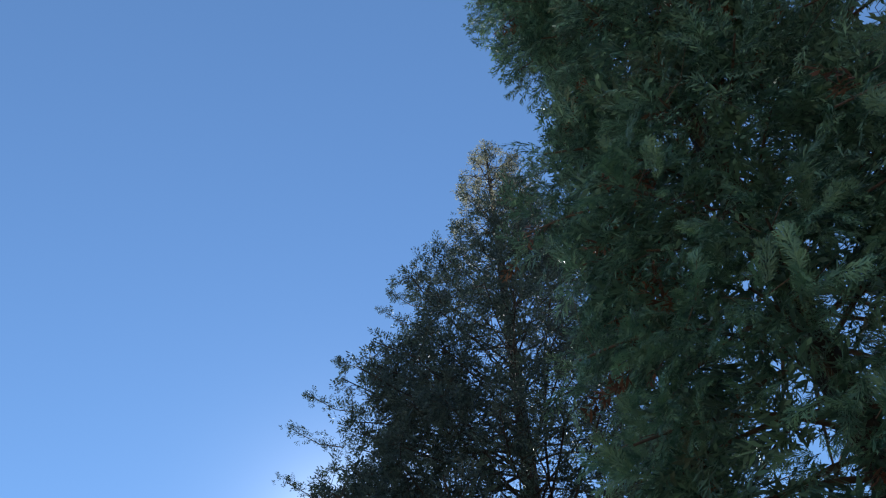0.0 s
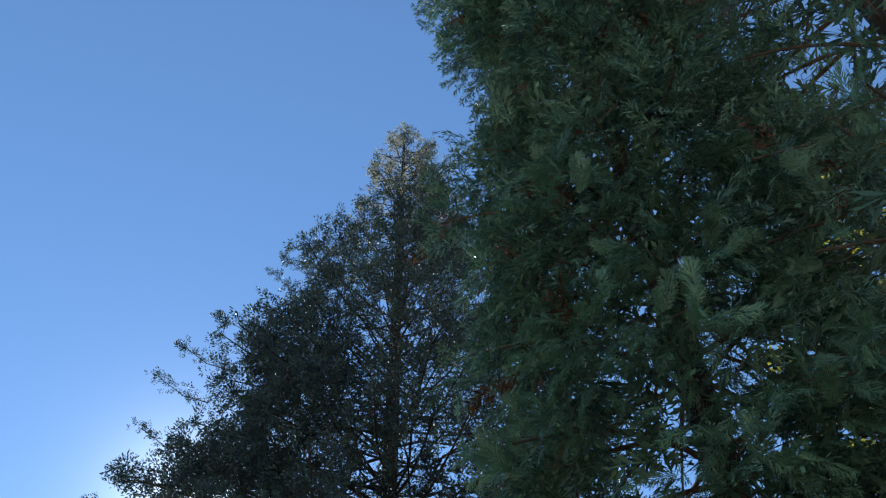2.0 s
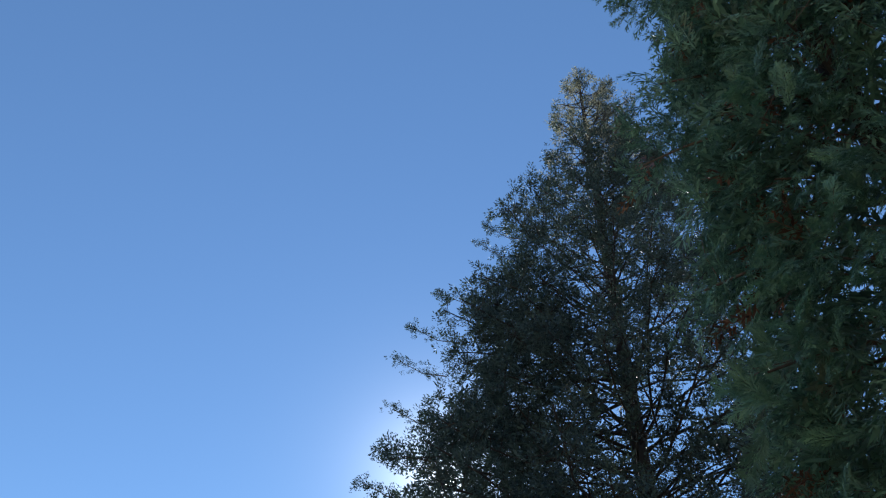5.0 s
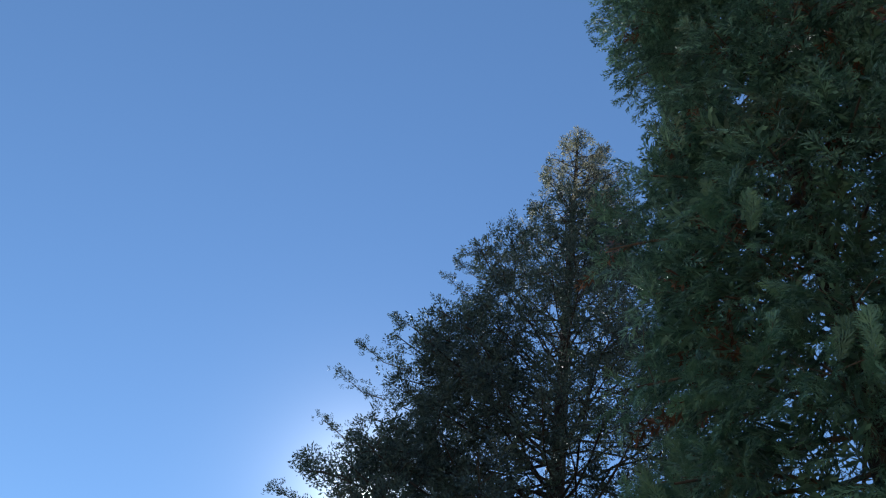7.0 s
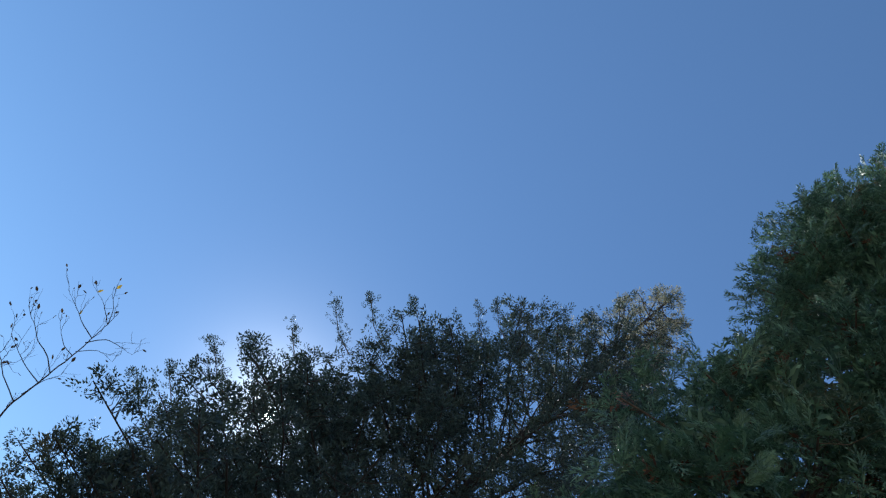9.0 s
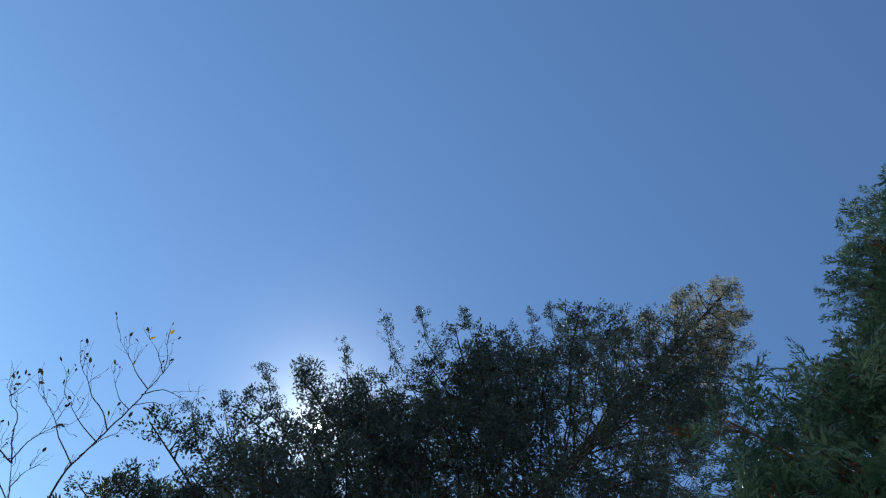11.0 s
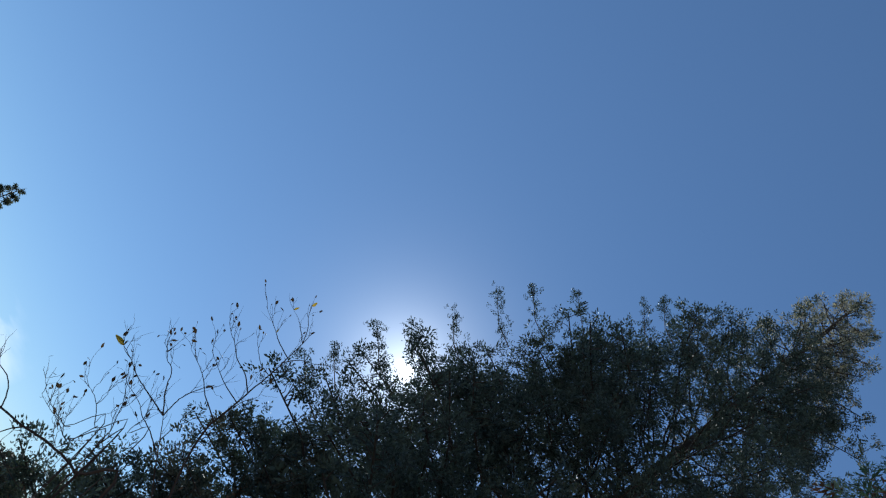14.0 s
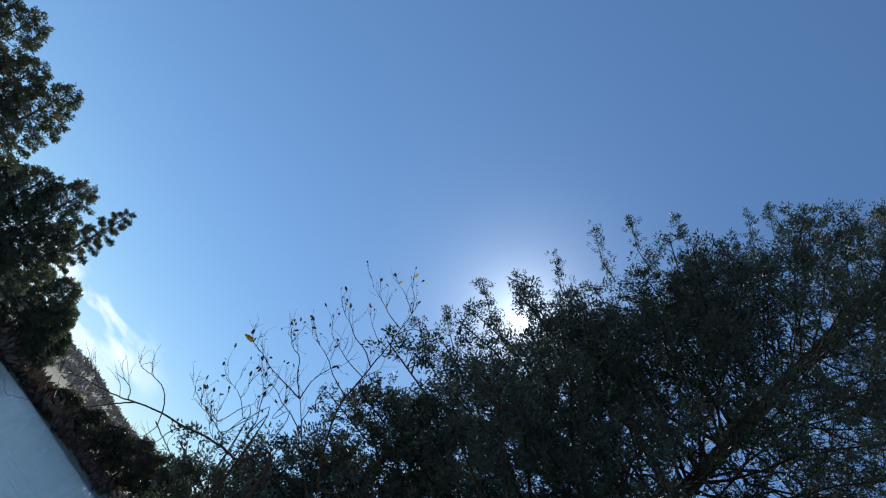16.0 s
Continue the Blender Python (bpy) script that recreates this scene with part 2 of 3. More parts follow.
def frond(pairs, subs, seed, width=0.42, fat=1.0, arch=0.16, lean=(36, 58)):
    """A feathered spray of scale leaves, one unit long along y, arched over, with fingers on fingers."""
    r = np.random.default_rng(seed)
    blades = []
    sway = r.uniform(-0.12, 0.12)
    for i in range(pairs):
        for s in (-1, 1):
            t = (i + 0.35 + 0.3 * (s > 0) + r.uniform(-0.12, 0.12)) / pairs
            reach = width * (0.35 + 1.9 * t) * (1.03 - t) ** 0.75 * r.uniform(0.7, 1.25) + 0.05
            a = radians(r.uniform(*lean))
            d = np.array([s * math.sin(a), math.cos(a), r.uniform(-0.45, 0.2) - arch * t])
            p = np.array([sway * t * t, t * 0.93, -arch * t * t])
            up = np.array([r.uniform(-0.7, 0.7), r.uniform(-0.5, 0.5), 1.0])
            blades.append(leaf_shape(p, d, up, reach, (0.020 + 0.035 * reach) * fat))
            for j in range(subs):
                for z in (-1, 1):
                    u = (j + 0.5 + 0.25 * z + r.uniform(-0.1, 0.1)) / (subs + 0.3)
                    q = p + d / np.linalg.norm(d) * reach * u + np.array([0, 0, -0.08 * u * u])
                    turn = z * radians(r.uniform(24, 44))
                    e = np.array([d[0] * math.cos(turn) - d[1] * math.sin(turn), d[0] * math.sin(turn) + d[1] * math.cos(turn), d[2] + r.uniform(-0.35, 0.3)])
                    blades.append(leaf_shape(q, e, up + r.uniform(-0.5, 0.5, 3), reach * 0.5 * (1.1 - u) + 0.035, (0.013 + 0.03 * reach) * fat))
    for t in (0.0, 0.33, 0.66):
        blades.append(leaf_shape(np.array([sway * t * t, t, -arch * t * t]), np.array([sway * t, 1, -2 * arch * t]), np.array([0, 0, 1.0]), 0.4, 0.016 * fat))
    v = np.array(blades).reshape(-1, 3)
    return v, np.arange(len(v)).reshape(-1, 4)


FINE = [frond(11, 4, s, 0.36, 0.62, 0.34, (26, 48)) for s in (1, 2, 3, 4, 5, 6, 7)]
MIDDLE = [frond(6, 2, s, 0.40, 0.80, 0.30, (26, 50)) for s in (11, 12, 13, 14, 15)]
SMALL = [frond(4, 1, s, 0.52, 1.3) for s in (31, 32, 33, 34)]
COARSE = [frond(6, 1, s, 0.48, 1.15, 0.25, (28, 52)) for s in (21, 22, 23)]


def knot(count, seed, reach=0.36, fat=1.0):
    """A knobbly clump of short scale-leaf shoots that point every way, mostly forward along y."""
    r = np.random.default_rng(seed)
    blades = []
    for _ in range(count):
        p = unit(r.normal(0, 1, 3)) * 0.30 * r.uniform(0.1, 1.0) ** 0.6 + np.array([0, 0.25, 0])
        d = unit(p * 2.2 + np.array([0, 0.35, 0.15]) + r.normal(0, 0.35, 3))
        blades.append(leaf_shape(p, d, r.normal(0, 1, 3), reach * r.uniform(0.6, 1.25), 0.052 * fat * r.uniform(0.7, 1.2)))
    v = np.array(blades).reshape(-1, 3)
    return v, np.arange(len(v)).reshape(-1, 4)


def unit(a):
    return a / (np.linalg.norm(a, axis=-1, keepdims=True) + 1e-9)


KNOT = [knot(17, s, 0.25, 0.95) for s in (61, 62, 63, 64, 65, 66)]
SPRIG = [knot(9, s, 0.40, 1.6) for s in (81, 82, 83, 84)]
WISP = [knot(12, s, 0.30, 0.75) for s in (71, 72, 73, 74)]
FAR = [frond(3, 0, s, 0.7, 2.4) for s in (41, 42, 43)]


def spray_frames(axis, normal):
    axis = unit(axis)
    side = unit(np.cross(axis, normal))
    return np.stack([side, axis, np.cross(side, axis)], -1)


def scatter(kinds, places, axis, normal, size, pick):
    """Sprays laid out at many places, as one array of vertices and faces."""
    frames = spray_frames(axis, normal) * size[:, None, None]
    verts, quads, at = [], [], 0
    for k, (v, q) in enumerate(kinds):
        mine = np.nonzero(pick % len(kinds) == k)[0]
        if not len(mine):
            continue
        w = np.einsum("nij,vj->nvi", frames[mine], v) + places[mine][:, None]
        verts.append(w.reshape(-1, 3))
        quads.append((q[None] + (np.arange(len(mine)) * len(v))[:, None, None] + at).reshape(-1, 4))
        at += len(mine) * len(v)
    return np.concatenate(verts), np.concatenate(quads)


# ---- ground and lake ----
LAKE_Z = -1.0


def lake_far(az):
    return np.interp(az, [-110, -75, -48, -40, -29, -19, -17], [60, 70, 74, 80, 112, 93, 12])


def in_lake(x, y):
    """Metres inside the lake's outline, negative on land."""
    az, d = np.degrees(np.arctan2(x, y)), np.hypot(x, y)
    wob = 1.2 * np.sin(az * 0.9) + 0.8 * np.sin(az * 2.3 + 1)
    near = d - (11 + 2.0 * np.sin(az * 0.15))
    far = lake_far(az) + wob - d
    sides = np.minimum((-17.5 - az), (az + 108)) * 0.0175 * d
    return np.minimum(np.minimum(near, far), sides)


def ground_height(x, y):
    d, az = np.hypot(x, y), np.degrees(np.arctan2(x, y))
    inside = in_lake(x, y)
    bank = np.interp(inside, [-14, -6, -1.5, 0.0, 1.5, 8], [0.0, -0.1, -0.75, -1.02, -1.5, -3.0])
    rolling = 0.10 * np.sin(x * 0.31) * np.cos(y * 0.27) * (d > 3) * (inside < -2)
    ridge = np.interp(d, [160, 320, 620, 760, 1100, 3000], [0, 5, 26, 34, 26, 10]) * (0.92 + 0.10 * np.sin(az * 0.21 + 1.0) + 0.05 * np.sin(az * 0.9))
    # dry grassy hillside climbing from the lake: unseen, added to bounce sun onto the trees
    away = np.clip((np.abs(az - 10) - 95) / 30, 0, 1)
    bounce_slope = np.interp(d, [7, 16, 60, 140, 400, 3000], [0, 2.6, 24, 44, 50, 10]) * away * away * (3 - 2 * away)
    return bank + rolling + ridge * (1 - away) + bounce_slope


def build_ground():
    rings = np.concatenate([[0.0], np.geomspace(0.8, 8, 14), np.geomspace(9, 130, 70), np.geomspace(140, 4200, 40)])
    turns = 240
    ang = np.linspace(0, 2 * np.pi, turns, endpoint=False)
    r, a = np.meshgrid(rings, ang, indexing="ij")
    x, y = r * np.sin(a), r * np.cos(a)
    v = np.stack([x, y, ground_height(x, y)], -1).reshape(-1, 3)
    i, k = np.meshgrid(np.arange(len(rings) - 1), np.arange(turns), indexing="ij")
    k2 = (k + 1) % turns
    q = np.stack([i * turns + k, (i + 1) * turns + k, (i + 1) * turns + k2, i * turns + k2], -1).reshape(-1, 4)[:, ::-1]
    tagged(new("ground", raw_mesh("ground", v, q, M_GROUND, True)), "brown leaf-littered ground with rough grass round a lake", "ground", kind="structure")


def build_lake():
    rings = np.geomspace(8, 135, 30)
    ang = np.radians(np.linspace(-112, -10, 60))
    r, a = np.meshgrid(rings, ang, indexing="ij")
    v = np.stack([r * np.sin(a), r * np.cos(a), np.full(r.shape, LAKE_Z)], -1).reshape(-1, 3)
    i, k = np.meshgrid(np.arange(len(rings) - 1), np.arange(len(ang) - 1), indexing="ij")
    n = len(ang)
    q = np.stack([i * n + k, i * n + k + 1, (i + 1) * n + k + 1, (i + 1) * n + k], -1).reshape(-1, 4)[:, ::-1]
    tagged(new("water", raw_mesh("water", v, q, M_WATER, True)), "rippled lake water glittering pale blue in low sun", "lake", kind="structure")


build_ground()
build_lake()


def ground_at(x, y):
    return float(ground_height(np.array(x), np.array(y)))


# ---- trees ----
def limb_plan(count, low, high, profile, lean, rise, droop, r, even=0.75, fan=None, stretch=(0.80, 1.06), wander=0.0):
    """Limbs round a stem: each a line of six points, from the stem out to the crown's edge."""
    limbs = []
    top = profile[0][-1]
    for k in range(count):
        z = low + (high - low) * ((k + r.uniform(0, 1)) / count) ** even
        a = k * 2.39996 + r.uniform(-0.35, 0.35)
        if fan:
            a = fan[0] + (fan[1] - fan[0]) * ((k * 0.61803) % 1.0)
        young = z / top
        reach = float(np.interp(z, *profile))
        if wander:
            net = rise * (0.35 + 0.9 * young) - droop * (1.15 - young)
            for _ in range(3):
                reach = float(np.interp(z + net * reach, *profile))
        reach *= r.uniform(*stretch)
        out = np.array([math.sin(a), math.cos(a), 0.0])
        side = np.array([out[1], -out[0], 0.0])
        bend = r.uniform(-0.12, 0.12)
        u = np.linspace(0, 1, 6)[:, None]
        lift = (rise * (0.6 + 0.9 * young) * u - droop * (1.15 - young) * u**2) * reach
        start = np.array([lean[0] * z, lean[1] * z, z - 0.25 * rise * reach])
        stray = np.cumsum(r.normal(0, 1, (6, 3)), 0) * (wander * reach * (u > 0))
        limbs.append((start + out * reach * u + side * bend * reach * u**2 + np.array([0, 0, 1.0]) * lift + stray, out, side, reach))
    return limbs


def sprays_on(limbs, per_metre, spread, size, hang, rough, r, begin=0.3, weight=None, face=0.0):
    """Where sprays sit along and beside the limbs: place, axis, face normal and size of each."""
    P, A, N, S = [], [], [], []
    for line, out, side, reach in limbs:
        n = int(per_metre * (reach + 0.25) * (1.0 if weight is None else weight(line[-1])))
        if n < 1:
            continue
        u = begin + (1 - begin) * r.uniform(0, 1, n) ** 0.75
        at = np.stack([np.interp(u, np.linspace(0, 1, 6), line[:, c]) for c in range(3)], -1)
        across = r.uniform(-1, 1, n)
        width = spread * (0.25 + 1.0 * (1.05 - u)) * min(reach, 1.6)
        at = at + side * (across * width)[:, None] - out * (np.abs(across) * width * -0.35)[:, None]
        at[:, 2] += r.normal(0, 0.10, n) * min(reach, 1.5) - 0.12 * np.abs(across) * width
        axis = out * (0.75 + 0.25 * u)[:, None] + side * (across * 0.9)[:, None] + r.normal(0, 0.28, (n, 3))
        axis[:, 2] += hang + r.normal(0, 0.2, n)
        P.append(at)
        A.append(axis)
        N.append(np.array([0, 0, 1.0]) * (1 - face) + out * face + r.normal(0, rough, (n, 3)))
        S.append(r.uniform(*size, n))
    return np.concatenate(P), np.concatenate(A), np.concatenate(N), np.concatenate(S)


def clumps_on(limbs, per_metre, each, spread, size, r, begin=0.3, weight=None):
    """Sprays gathered in tufts at the ends of side twigs: place, axis, normal and size of each, and the twigs."""
    P, A, N, S, twigs = [], [], [], [], []
    for line, out, side, reach in limbs:
        n = int(per_metre * (reach + 0.25) * (1.0 if weight is None else weight(line[-1])) + r.uniform(0, 1))
        if n < 1:
            continue
        u = begin + (1 - begin) * r.uniform(0, 1, n) ** 0.65
        u[0] = 1.0
        on = np.stack([np.interp(u, np.linspace(0, 1, 6), line[:, c]) for c in range(3)], -1)
        across = r.uniform(-1, 1, n) * (u < 1)
        width = spread * (0.3 + 0.9 * (1.05 - u)) * min(reach, 1.6)
        centre = on + side * (across * width)[:, None] + out * (np.abs(across) * width * 0.35)[:, None]
        centre[:, 2] += r.normal(0.03, 0.09, n) * min(reach, 1.5) * (u < 1)
        for c, o, x in zip(centre, on, across):
            k = int(each * r.uniform(0.6, 1.4)) + 1
            main = out * 0.6 + side * 0.8 * x + np.array([0, 0, 0.35])
            A.append(main + r.normal(0, 0.75, (k, 3)))
            P.append(c + r.normal(0, 0.055, (k, 3)) * min(1.0, 0.5 + reach / 3))
            N.append(r.normal(0, 1, (k, 3)))
            S.append(r.uniform(*size, k))
            if np.linalg.norm(c - o) > 0.06:
                twigs.append(tube([o, (o + c) / 2 + r.normal(0, 0.03, 3), c], [0.007, 0.005, 0.003], 3))
    return np.concatenate(P), np.concatenate(A), np.concatenate(N), np.concatenate(S), join(twigs)


def stem_line(height, lean, r, wander=0.04):
    z = np.linspace(-0.2, height, 14)
    x = lean[0] * z + np.cumsum(r.normal(0, wander * 0.4, 14)) * (z > 0)
    y = lean[1] * z + np.cumsum(r.normal(0, wander * 0.4, 14)) * (z > 0)
    return np.stack([x, y, z], -1)


def trunk_of(tree, height, girth, lean, r, mat=None):
    line = stem_line(height, lean, r, 0.02)
    radii = girth * (1 - np.clip(line[:, 2] / height, 0, 1)) ** 0.8 + 0.012
    radii[0] *= 1.5
    radii[1] *= 1.08
    piece("trunk", raw_mesh("trunk", *tube(line, radii, 10), mat or M_BARK, True), tree)


def limbs_of(tree, limbs, thick, mat=None, sides=5):
    for line, out, side, reach in limbs:
        radii = thick * (0.35 + 0.65 * reach / 2.5) * np.linspace(1, 0.18, len(line)) + 0.004
        piece("limb", raw_mesh("limb", *tube(line, radii, sides), mat or M_BARK, True), tree)


def fine_twigs(limbs, r, per_limb, length, thick):
    shapes = []
    for line, out, side, reach in limbs:
        for _ in range(per_limb):
            u = r.uniform(0.25, 0.95)
            p = np.array([np.interp(u, np.linspace(0, 1, 6), line[:, c]) for c in range(3)])
            d = out * r.uniform(0.3, 0.9) + side * r.choice([-1, 1]) * r.uniform(0.4, 1.0) + np.array([0, 0, r.uniform(-0.2, 0.4)])
            d = d / np.linalg.norm(d) * length * r.uniform(0.5, 1.2)
            mid = p + d * 0.5 + r.normal(0, 0.04, 3)
            shapes.append(tube([p, mid, p + d], [thick, thick * 0.7, thick * 0.3], 3))
    return join(shapes)


NEAR = 0.55


# tall cypresses beside the path: feathery drooping sprays close overhead
def tall_cypress(x, y, height, profile, label, seed, limb_count, density, singles, low, boughs=0):
    r = np.random.default_rng(seed)
    base = (x, y, ground_at(x, y))
    tree = thing("cypress_tree", base, label, "tree")
    tree.scale = (NEAR, NEAR, NEAR)
    lean = (0.0, 0.0)
    trunk_of(tree, height, 0.15, lean, r, M_GREYBARK)
    limbs = limb_plan(limb_count, 0.9, height - 0.2, profile, lean, 0.22, 0.42, r, 0.95, None, (0.72, 1.12))
    limbs += limb_plan(boughs, 11.8, 14.4, profile, lean, 0.12, 0.40, r, 1.0, (radians(-105), radians(-55)), (1.0, 1.16))
    limbs_of(tree, limbs, 0.03)
    piece("twig_tangle", raw_mesh("twig_tangle", *fine_twigs(limbs, r, 5, 0.45, 0.005), M_BARK), tree, kind="stuff")
    to_path = np.array([-x, -y]) / math.hypot(x, y)

    def weight(end):
        facing = float(np.dot(end[:2] / (np.linalg.norm(end[:2]) + 1e-6), to_path))
        return (1.0 if facing > -0.25 else 0.22) * (1.0 if end[2] > low else 0.35) * (1.0 if end[2] < 14 else 0.7)

    P, A, N, S = sprays_on(limbs, density, 0.45, (0.22, 0.40), -0.46, 0.42, r, 0.36, weight, 0.55)
    facing = (P[:, :2] / (np.linalg.norm(P[:, :2], axis=1, keepdims=True) + 1e-6)) @ to_path
    outer = np.linalg.norm(P[:, :2], axis=1) / np.interp(P[:, 2], *profile)
    # shoots at the crown's edge stand up and out
    lively = (outer > 0.86) & (r.uniform(0, 1, len(P)) < 0.5)
    A[lively, 2] += r.uniform(0.5, 1.5, lively.sum())
    score = facing + 0.9 * outer - 0.12 * np.abs(P[:, 2] - 5.2)
    order = np.argsort(-score)
    near, rest = order[:singles], order[singles:]
    outside = order[: len(order) // 2]
    spots = P[r.choice(outside, 64)]
    gap = np.min(np.linalg.norm(P[rest][:, None] - spots[None], axis=2), axis=1)
    dead = rest[(gap < r.uniform(0.08, 0.20, len(rest))) | (r.uniform(0, 1, len(rest)) < 0.008)]
    live = np.setdiff1d(rest, dead)
    pick = r.integers(0, 12, len(P))
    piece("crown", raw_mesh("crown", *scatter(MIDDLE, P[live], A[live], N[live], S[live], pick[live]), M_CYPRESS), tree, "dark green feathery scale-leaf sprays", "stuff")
    piece("dead_foliage", raw_mesh("dead_foliage", *scatter(SMALL, P[dead], A[dead], N[dead], S[dead] * 0.85, pick[dead]), M_DEAD), tree, "red-brown dead sprays caught in the crown", "stuff")
    inner = sprays_on(limbs, density * 0.70, 0.5, (0.35, 0.60), -0.1, 0.7, r, 0.10, weight)
    inside = np.linalg.norm(inner[0][:, :2], axis=1) < 0.66 * np.interp(inner[0][:, 2], *profile)
    inner = [q[inside] for q in inner]
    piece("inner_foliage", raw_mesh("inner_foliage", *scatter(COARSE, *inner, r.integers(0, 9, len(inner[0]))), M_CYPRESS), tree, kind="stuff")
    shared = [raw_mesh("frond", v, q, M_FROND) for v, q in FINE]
    frames = spray_frames(A[near], N[near]) * (S[near] * 0.85)[:, None, None]
    for i, f in enumerate(frames):
        ob = piece("frond", shared[i % len(shared)], tree)
        m = Matrix([list(row) for row in f]).to_4x4()
        m.translation = Vector(P[near[i]])
        ob.matrix_basis = m


# the broad cypress behind, against the sun
def sunlit_cypress():
    r = np.random.default_rng(52)
    base = (0.88, 9.0, ground_at(0.88, 9.0))
    tree = thing("cypress_tree", base, "broad open cypress with bluish green foliage and a tan tip, backlit", "tree")
    height, lean = 15.4, (0.030, 0.0)
    profile = ([0.6, 2.9, 4.5, 5.7, 6.5, 7.5, 8.4, 9.0, 9.5, 9.9, 10.6, 11.2, 12.2, 13.3, 14.4, 15.4], [4.1, 4.05, 3.7, 3.3, 3.1, 2.85, 2.65, 2.4, 2.05, 1.9, 1.65, 1.55, 1.05, 0.78, 0.48, 0.05])
    trunk_of(tree, height, 0.165, lean, r, M_GREYBARK)
    limbs = limb_plan(280, 0.7, 15.2, profile, lean, 0.30, 0.16, r, 1.0, None, (0.72, 1.0), 0.035)
    limbs += limb_plan(80, 1.2, 9.3, profile, lean, 0.28, 0.2, r, 1.0, (radians(-150), radians(-45)), (0.84, 1.0), 0.03)
    limbs += limb_plan(34, 2.5, 12.0, profile, lean, 0.28, 0.2, r, 1.0, (radians(115), radians(235)), (0.45, 0.95), 0.035)
    limbs += limb_plan(34, 11.0, 14.6, profile, lean, 0.30, 0.18, r, 1.0, (radians(50), radians(125)), (1.0, 1.35), 0.035)
    # an opening in the thin outer crown, where the low sun breaks through
    def off_sun(points):
        rel = points + np.array(base) - np.array([-0.11, -0.22, 1.63])
        return np.linalg.norm(rel - (rel @ np.array(SUN_DIR))[:, None] * np.array(SUN_DIR), axis=1)

    limbs = [q for q in limbs if off_sun(q[0]).min() > 0.07]
    limbs_of(tree, limbs, 0.016, M_GREYBARK)
    P, A, N, S, twigs = clumps_on(limbs, 6.6, 5, 0.42, (0.14, 0.23), r, 0.24, lambda end: 1.12 * (1.0 if end[1] < 1.0 or end[0] < -1.0 else 0.42))
    piece("twig_tangle", raw_mesh("twig_tangle", *twigs, M_GREYBARK), tree, kind="stuff")
    inner = sprays_on([q for q in limbs if q[0][0][2] < 8.0], 4, 0.5, (0.18, 0.30), 0.1, 0.9, r, 0.10, lambda end: 1.0 if end[1] < 1.5 else 0.5)
    deep = (np.hypot(inner[0][:, 0], inner[0][:, 1]) < 0.74 * np.interp(inner[0][:, 2], *profile)) & (off_sun(inner[0]) > 0.22)
    inner = [q[deep] for q in inner]
    piece("inner_foliage", raw_mesh("inner_foliage", *scatter(FAR, *inner, r.integers(0, 9, len(inner[0]))), M_JUNIPER), tree, kind="stuff")
    pick = r.integers(0, 12, len(P))
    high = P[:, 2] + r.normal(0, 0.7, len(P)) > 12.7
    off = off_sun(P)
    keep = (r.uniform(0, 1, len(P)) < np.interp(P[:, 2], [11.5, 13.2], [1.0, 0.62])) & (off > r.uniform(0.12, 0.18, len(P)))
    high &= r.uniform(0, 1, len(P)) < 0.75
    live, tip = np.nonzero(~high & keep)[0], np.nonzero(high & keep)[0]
    piece("crown", raw_mesh("crown", *scatter(KNOT, P[live], A[live], N[live], S[live], pick[live]), M_JUNIPER), tree, "bluish green scale-leaf clumps", "stuff")
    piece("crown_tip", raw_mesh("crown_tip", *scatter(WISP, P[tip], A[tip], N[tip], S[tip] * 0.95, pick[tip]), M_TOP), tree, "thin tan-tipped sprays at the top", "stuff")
    # stray shoots that stand out beyond the crown's edge
    for x, y, z, far in ((-2.34, 0, 10.1, 0.6), (-2.72, -0.1, 9.4, 0.4), (-2.95, 0, 8.9, 0.4), (-1.5, 0.1, 11.5, 0.35), (-1.62, 0, 11.0, 0.35), (-3.05, 0.2, 8.2, 0.4), (-3.2, 0.1, 7.5, 0.4), (-3.38, 0, 7.0, 0.45), (-3.46, 0.2, 6.4, 0.45), (-3.5, -0.1, 5.9, 0.45)):
        tip_at = np.array([x, y, z])
        root = tip_at + np.array([far * 1.7, 0.2, -0.6 * far])
        mid = (tip_at + root) / 2 + np.array([0.0, 0.05, -0.06])
        n = 46
        u = np.r_[np.zeros(10), r.uniform(0.0, 1.0, n - 10)]
        at = tip_at + (root - tip_at) * u[:, None]
        axis = (tip_at - root) + r.normal(0, 0.6, (n, 3)) * far
        at = at + r.normal(0, 0.055, (n, 3))
        clear = off_sun(at) > 0.13
        v1, q1 = scatter(KNOT, at[clear], axis[clear], r.normal(0, 1, (n, 3))[clear], r.uniform(0.10, 0.17, n)[clear], r.integers(0, 12, n)[clear])
        shoot = piece("shoot", raw_mesh("shoot", *tube([root, mid, tip_at], [0.012, 0.008, 0.005], 4), M_BARK, True), tree)
        piece("shoot_foliage", raw_mesh("shoot_foliage", v1, q1, M_JUNIPER), shoot)


tall_cypress(1.84, 2.30, 20.8, ([0.8, 3.8, 5.8, 8.7, 10.0, 10.6, 11.5, 12.4, 13.8, 15.2, 17.0, 19.0, 20.0, 20.8], [1.6, 1.75, 1.75, 1.66, 1.38, 1.2, 1.4, 1.50, 1.52, 1.30, 1.0, 0.58, 0.3, 0.05]),
             "tall dense cypress with dark green drooping feathery sprays", 31, 320, 27, 300, 3.6, 5)
tall_cypress(2.72, 1.24, 16.8, ([0.8, 4.3, 7.3, 10.3, 13.3, 15.3, 16.8], [1.4, 1.7, 1.7, 1.6, 1.2, 0.6, 0.05]),
             "second tall cypress close beside the first, dense and green", 32, 180, 13, 60, 3.6)
